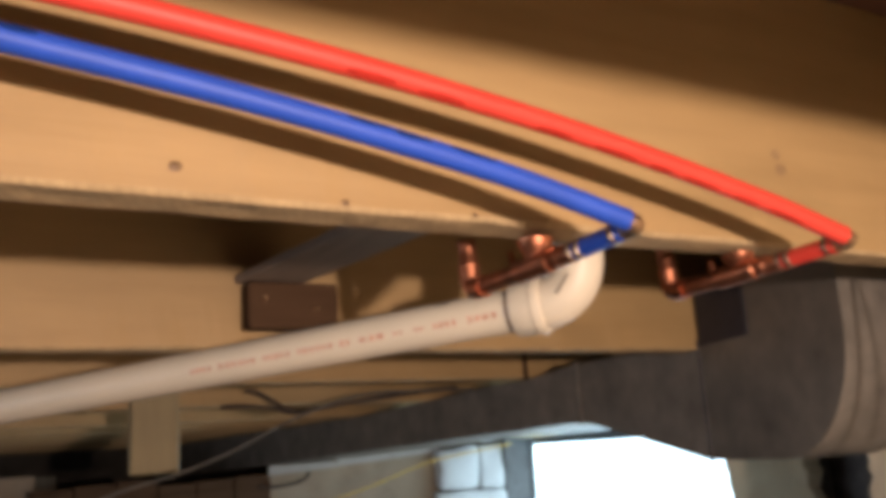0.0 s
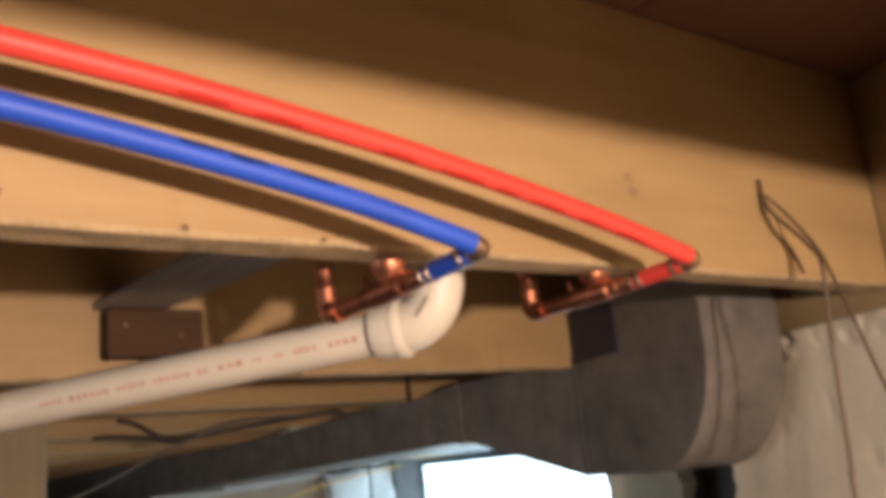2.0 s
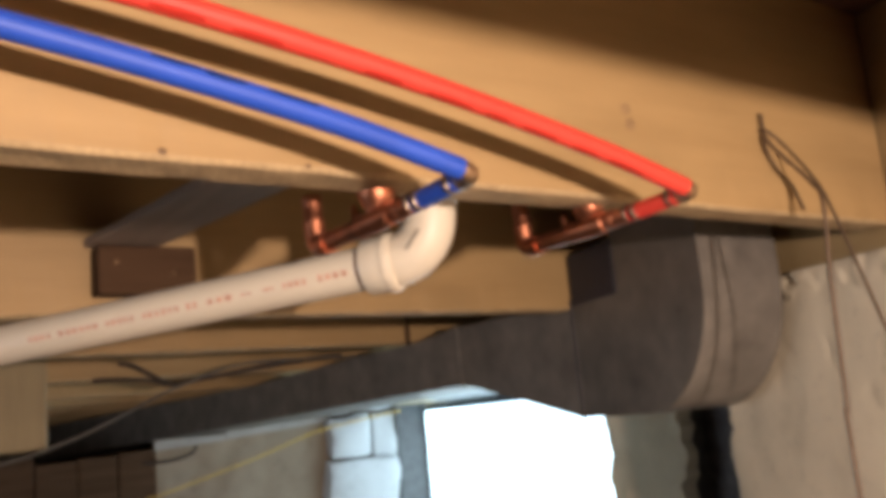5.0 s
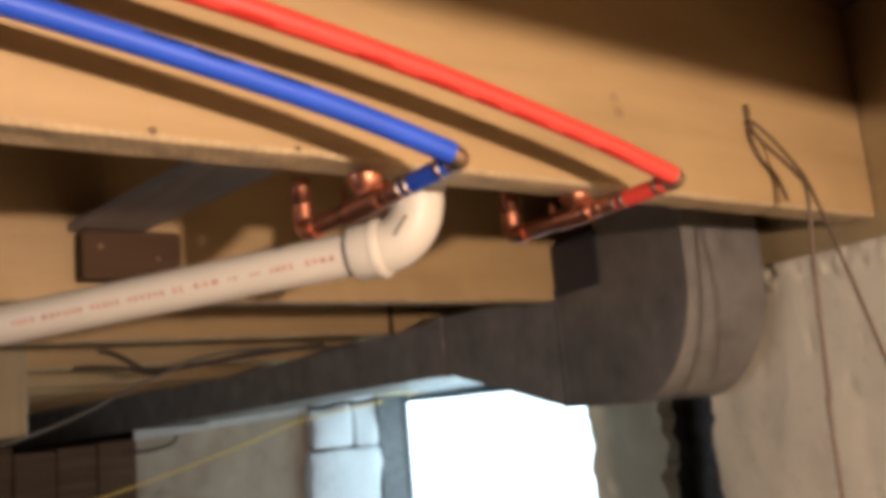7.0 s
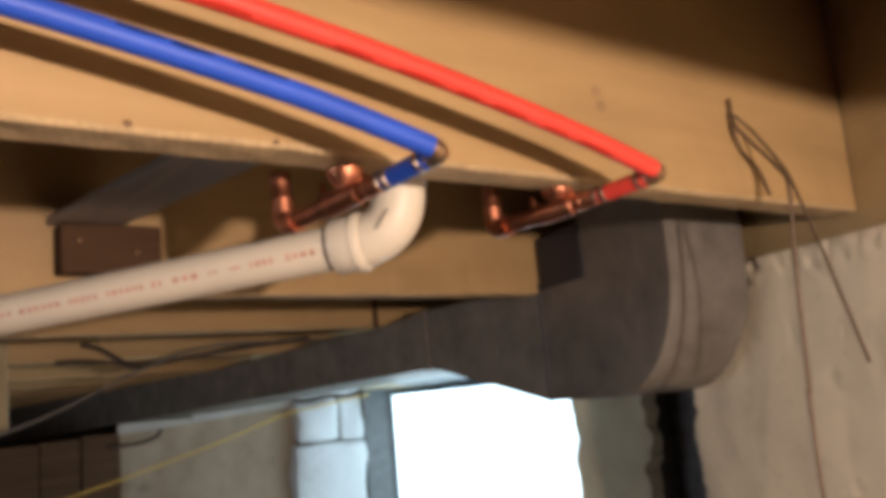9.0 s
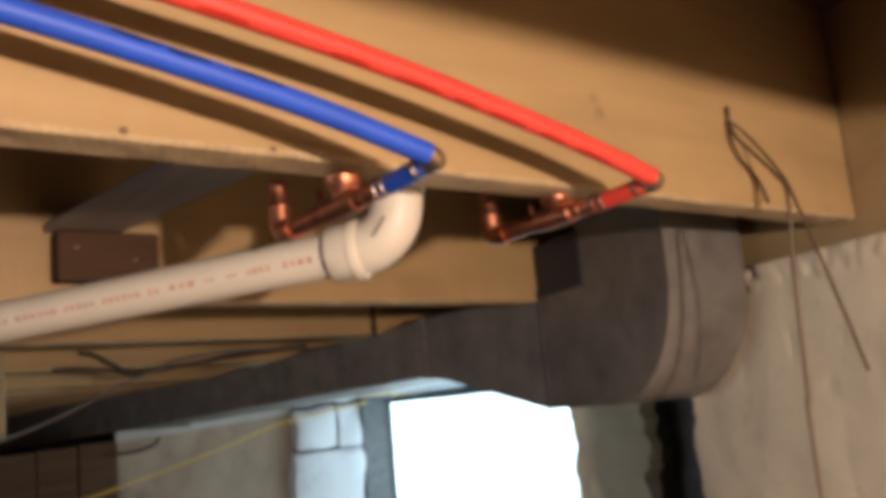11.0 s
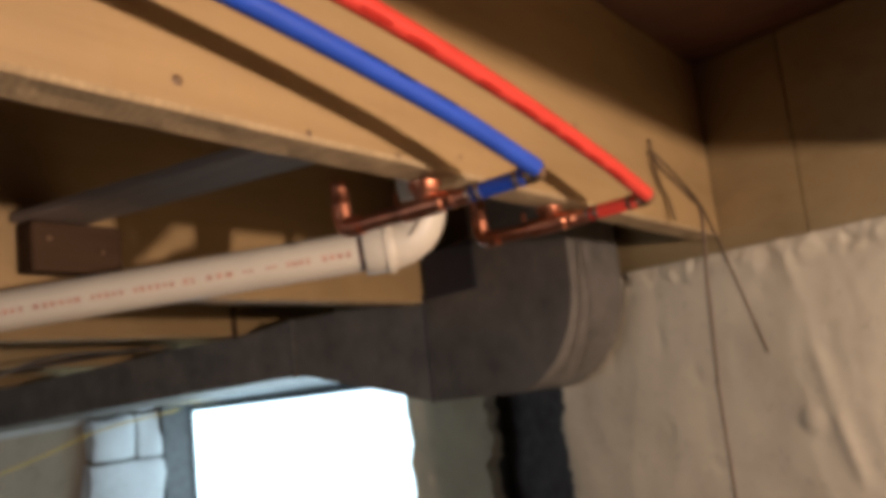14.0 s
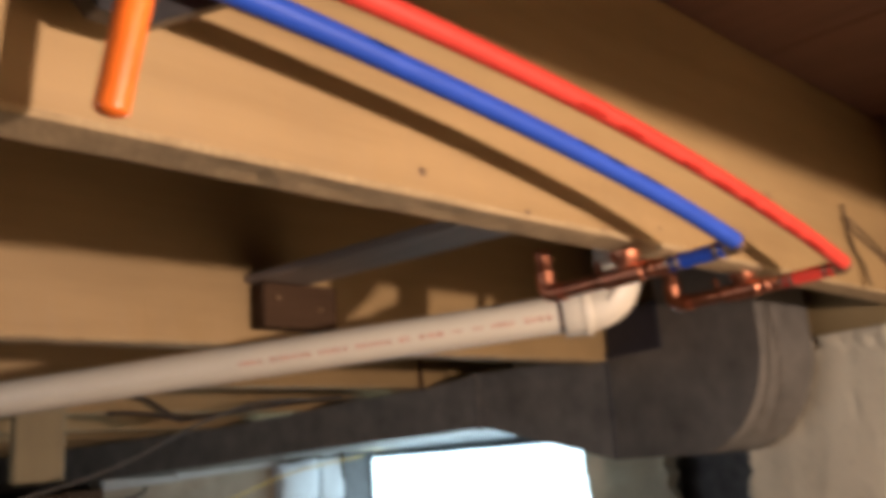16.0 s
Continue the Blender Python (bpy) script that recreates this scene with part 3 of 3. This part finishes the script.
part("elbow", sweep(bend(B + dd * 0.010, C, C + Vector((0, 0, 0.10)), 0.054, 16), 0.0305, 32), PVC, drain, smooth=True)
part("hub", lathe(B - dd * 0.024, dd, [(0, 0.0250), (0, 0.0312), (0.002, 0.0324), (0.026, 0.0324), (0.028, 0.0346), (0.035, 0.0348), (0.038, 0.0334), (0.039, 0.0295)], 36), PVC, drain, smooth=True)
part("riser", sweep([C + Vector((0, 0, 0.08)), C + Vector((0, 0, 0.375))], 0.0243, 24), PVC, drain, smooth=True)
part("hub", lathe(C + Vector((0, 0, 0.055)), (0, 0, 1), [(0, 0.0290), (0.001, 0.0330), (0.008, 0.0332), (0.010, 0.0314), (0.048, 0.0314), (0.050, 0.0302), (0.050, 0.0243)], 36), PVC, drain, smooth=True)

random.seed(9)
view = Vector((0.08, -0.02, 1.76))


def ink_bar(b0, b1, h0, h1):
    """A printed stroke on the pipe, between two ways back from its end and two heights."""
    p0, p1 = B - dd * b0, B - dd * b1
    u = view - p0
    u = (u - dd * u.dot(dd)).normalized()
    v = dd.cross(u)
    bm = bmesh.new()
    bm.faces.new([bm.verts.new(p + 0.0259 * (math.cos(h / 0.0256) * u + math.sin(h / 0.0256) * v)) for p, h in ((p0, h0), (p1, h0), (p1, h1), (p0, h1))])
    part("print_mark", bm, REDINK, drain, "small red printed mark")


# rows of worn red print, each character a plain bar
back = 0.040
for count, wide, high in ((4, 0.0085, 0.0042), (4, 0.0065, 0.0042), (1, 0.017, 0.0016), (2, 0.006, 0.0022), (3, 0.011, 0.0038), (2, 0.0065, 0.0040), (6, 0.0075, 0.0038), (5, 0.0070, 0.0040), (6, 0.0085, 0.0036), (4, 0.0075, 0.0038)):
    for _ in range(count):
        h = high * random.uniform(0.72, 1.0)
        ink_bar(back, back + wide * random.uniform(0.62, 0.85), -h, h)
        back += wide + 0.0016
    back += random.uniform(0.008, 0.014)
# embossed dark label on the elbow
E0 = B + dd * 0.036 + Vector((0, 0, 0.020))
u = (view - E0).normalized()
bm = bmesh.new()
a, up = dd * 0.6 + Vector((0, 0, 0.75)), Vector((0.6, 0.3, -0.6)).normalized()
a.normalize()
p = E0 + u * 0.0308 + up * -0.002
bmesh.ops.create_cube(bm, size=1, matrix=Matrix.Translation(p) @ (a.to_track_quat("X", "Z")).to_matrix().to_4x4() @ Matrix.Diagonal((0.026, 0.0055, 0.0016, 1)))
part("print_mark", bm, GREYINK, drain, "worn grey printed bar")

# ---- sheet-metal duct ----
duct = thing("air_duct", "dull grey sheet metal duct with a rounded elbow along the wall", "duct")


def loft(sections):
    bm = bmesh.new()
    rings = [[bm.verts.new(p) for p in s] for s in sections]
    m = len(rings[0])
    for a, b in zip(rings, rings[1:]):
        for k in range(m):
            bm.faces.new((a[k], a[(k + 1) % m], b[(k + 1) % m], b[k]))
    bm.faces.new(rings[0])
    bm.faces.new(rings[-1])
    return bm


prof = [(1.262, CEIL - 0.006), (1.262, 1.960)]
prof += [(1.262 + 0.21 * (1 - math.cos(a)), 1.956 - 0.21 * math.sin(a)) for a in (math.pi / 2 * k / 12 for k in range(1, 13))]
prof += [(1.735, 1.746), (1.735, 1.990), (1.60, 1.990), (1.55, 2.02), (1.545, CEIL - 0.006)]
part("elbow", loft([[wp(s, 0.97, z) for s, z in prof], [wp(s + 0.035, 1.15, z) for s, z in prof]]), DUCT, duct)
arc = prof[:15]
for c, sh in ((1.152, 0.036),):
    part("seam", sweep([wp(s + sh, c, z) for s, z in arc], 0.0010, 8), DUCT, duct)


def rect(xf, xb, y, z0, z1):
    return [Vector((xf, y, z0)), Vector((xb, y, z0)), Vector((xb, y, z1)), Vector((xf, y, z1))]


e0, e1 = wp(1.737, 0.968, 0), wp(1.772, 1.152, 0)
start = [Vector((e0.x, e0.y, 1.744)), Vector((e1.x, e1.y, 1.744)), Vector((e1.x, e1.y, 1.992)), Vector((e0.x, e0.y, 1.992))]
part("reducer", loft([start, rect(1.500, 1.72, 1.82, 1.850, 1.994)]), DUCT, duct)
part("trunk", loft([rect(1.498, 1.722, 1.822, 1.848, 1.996), rect(1.498, 1.785, 2.03, 1.843, 1.976), rect(1.498, 1.80, 2.3, 1.838, 1.974), rect(1.498, 1.80, 3.1, 1.816, 1.946), rect(1.498, 1.80, 6.6, 1.722, 1.940)]), DUCT, duct)
part("joint_flange", loft([[p + Vector((-0.006 if k in (0, 3) else 0.006, -0.008, -0.006 if k < 2 else 0.003)) for k, p in enumerate(rect(1.498, 1.722, 1.83, 1.849, 1.994))],
                           [p + Vector((-0.006 if k in (0, 3) else 0.006, 0.008, -0.006 if k < 2 else 0.003)) for k, p in enumerate(rect(1.498, 1.722, 1.83, 1.849, 1.994))]]), DUCT, duct)
part("seam", sweep([wp(1.737, 0.9665, 1.742), wp(1.737, 0.9665, 1.994)], 0.0016, 8), DUCTDARK, duct, "dark crimped seam")
part("dark_patch", wbox(1.542, 1.728, 0.9665, 0.9690, 1.978, 2.085), DUCTDARK, duct, "dark patch on the duct")
part("hanger", box((1.476, 2.030, 1.975), (1.490, 2.038, 2.060), 0.002), OLDWOOD, duct, "thin dark hanger strap")

# ---- bridging between the joists ----
bridge = thing("bridging_block", "dark old timber block and strut between two joists", "bridging")
part("block", box((0.470, 1.317, 1.998), (0.618, 1.357, 2.072), 0.003), OLDWOOD, bridge)
bm = box((0.490, 0.7145, 2.074), (0.594, 1.357, 2.088), 0.002)
for v in bm.verts:
    v.co.x += 0.066 * (1.357 - v.co.y) / 0.6425 - 0.030
part("strut", bm, GREYWOOD, bridge, "grey weathered board")
for q in ((0.495, 2.046), (0.580, 2.030)):
    bmk = bmesh.new()
    bmesh.ops.create_icosphere(bmk, subdivisions=2, radius=0.005, matrix=Matrix.Translation((q[0], 1.316, q[1])))
    part("nail_head", bmk, BRASS, bridge, "rusty nail head", True)

# ---- small things ----
post = tagged(finish("hanging_post", box((0.545, 2.575, 1.785), (0.675, 2.615, 2.10), 0.004), POSTWOOD), "short pale wooden board nailed under a joist", "board")

wires = thing("hanging_wire", "thin rusty wire looped over a nail in the joist", "wire")
part("nail", sweep([(1.154, 0.664, 2.112), (1.154, 0.655, 2.114), (1.153, 0.653, 2.122), (1.153, 0.653, 2.136)], 0.0024, 8), WIRE, wires)
part("strand", sweep(glide([(1.153, 0.652, 2.112), (1.149, 0.652, 2.095), (1.166, 0.653, 2.065), (1.201, 0.654, 2.04), (1.223, 0.655, 2.008)]), 0.0019, 8), WIRE, wires, smooth=True)
part("strand", sweep(glide([(1.154, 0.652, 2.114), (1.148, 0.648, 2.10), (1.152, 0.638, 2.08), (1.164, 0.605, 2.03), (1.155, 0.588, 1.998), (1.153, 0.594, 1.90), (1.156, 0.603, 1.745), (1.152, 0.603, 1.735), (1.147, 0.601, 1.588), (1.143, 0.60, 1.25)]), 0.0027, 8), WIRE, wires, smooth=True)
part("strand", sweep(glide([(1.156, 0.650, 2.112), (1.169, 0.634, 2.085), (1.168, 0.600, 2.03), (1.160, 0.580, 1.985), (1.157, 0.55, 1.88), (1.155, 0.521, 1.77)]), 0.0023, 8), WIRE, wires, smooth=True)

clamp = thing("spring_clamp", "orange plastic clamp hanging at the water tubes", "clamp")
part("handle", sweep(glide([(-0.114, 0.553, 2.085), (-0.117, 0.557, 2.055), (-0.122, 0.564, 2.015), (-0.1255, 0.570, 1.983), (-0.1265, 0.572, 1.971)]), [0.0102] * 22 + [0.0096, 0.007, 0.001], 14), ORANGE, clamp, smooth=True)

bm = bmesh.new()
# plate shaped to give the shadow wedge beside the handle too
jaw = [(-0.185, 2.17), (-0.165, 2.105), (-0.120, 2.055), (-0.085, 2.055), (-0.020, 2.095), (-0.005, 2.17)]
lay = [[bm.verts.new((x, yy, z)) for x, z in jaw] for yy in (0.606, 0.624)]
bm.faces.new(lay[0])
bm.faces.new(lay[1])
for k in range(len(jaw)):
    bm.faces.new((lay[0][k], lay[0][(k + 1) % len(jaw)], lay[1][(k + 1) % len(jaw)], lay[1][k]))
part("jaw", bm, BLACK, clamp, "black jaw, also standing in for a dark wedge of shadow")
part("ferrule", lathe((-0.1165, 0.556, 2.062), (-0.1, 0.15, -1), [(0, 0.0100), (0.001, 0.0114), (0.006, 0.0114), (0.007, 0.0100)]), SOLDER, clamp, "bright metal band")

tagged(finish("grey_cable", sweep(glide([(-1.6, 2.065, 1.996), (-0.9, 2.2, 1.72), (-0.2, 2.28, 1.64), (0.30, 2.3, 1.70), (0.475, 2.3, 1.752), (0.60, 2.3, 1.782), (0.735, 2.3, 1.828), (0.92, 2.3, 1.910), (1.108, 2.3, 1.965), (1.35, 2.33, 1.975), (1.497, 2.34, 1.975)]), 0.0036, 10), CABLE, smooth=True), "thin grey cable sagging below the joists", "cable")
tagged(finish("yellow_string", sweep(glide([(0.60, 3.0, 1.50), (1.082, 3.0, 1.60), (1.45, 3.0, 1.69), (1.727, 3.02, 1.765), (2.10, 3.1, 1.806), (2.20, 3.2, 1.81)]), 0.0034, 8), STRING, smooth=True), "yellow string stretched in front of the wall", "string")

# old forked wiring below the far joists
for pts in ([(0.86, 2.56, 2.004), (0.90, 2.56, 1.995), (0.945, 2.56, 1.970), (0.985, 2.555, 1.946), (1.04, 2.55, 1.940), (1.15, 2.50, 1.955), (1.30, 2.45, 1.975), (1.49, 2.42, 1.990)],
            [(0.80, 2.605, 1.962), (0.86, 2.58, 1.961), (0.95, 2.56, 1.950), (1.005, 2.56, 1.936), (1.09, 2.54, 1.948), (1.30, 2.50, 1.972), (1.49, 2.47, 1.990)]):
    tagged(finish("dark_cable", sweep(glide(pts), 0.0062, 8), OLDCABLE, smooth=True), "old dark cable running under the joists", "cable", "dark cables")
tagged(finish("dark_cable", sweep(glide([wp(CROSS - 0.02, 0.02, 1.70), wp(CROSS - 0.05, 0.14, 1.690), wp(CROSS - 0.05, 0.22, 1.695), wp(CROSS - 0.05, 0.29, 1.715), wp(CROSS - 0.04, 0.315, 1.745)]), 0.0075, 8), OLDCABLE, smooth=True), "cut end of an old dark cable on the cross wall", "cable", "dark cables")

# old plank partition at the far end of the wall
part_wall = thing("plank_partition", "dark old plank partition against the stone wall", "partition")
for k in range(6):
    x1 = 1.43 - k * 0.165
    part("plank", box((x1 - 0.160, 4.00 + 0.006 * (k % 2), 0.0), (x1, 4.035 + 0.006 * (k % 2), 1.745 + 0.004 * k - 0.012 * (k % 3)), 0.003), OLDWOOD, part_wall)
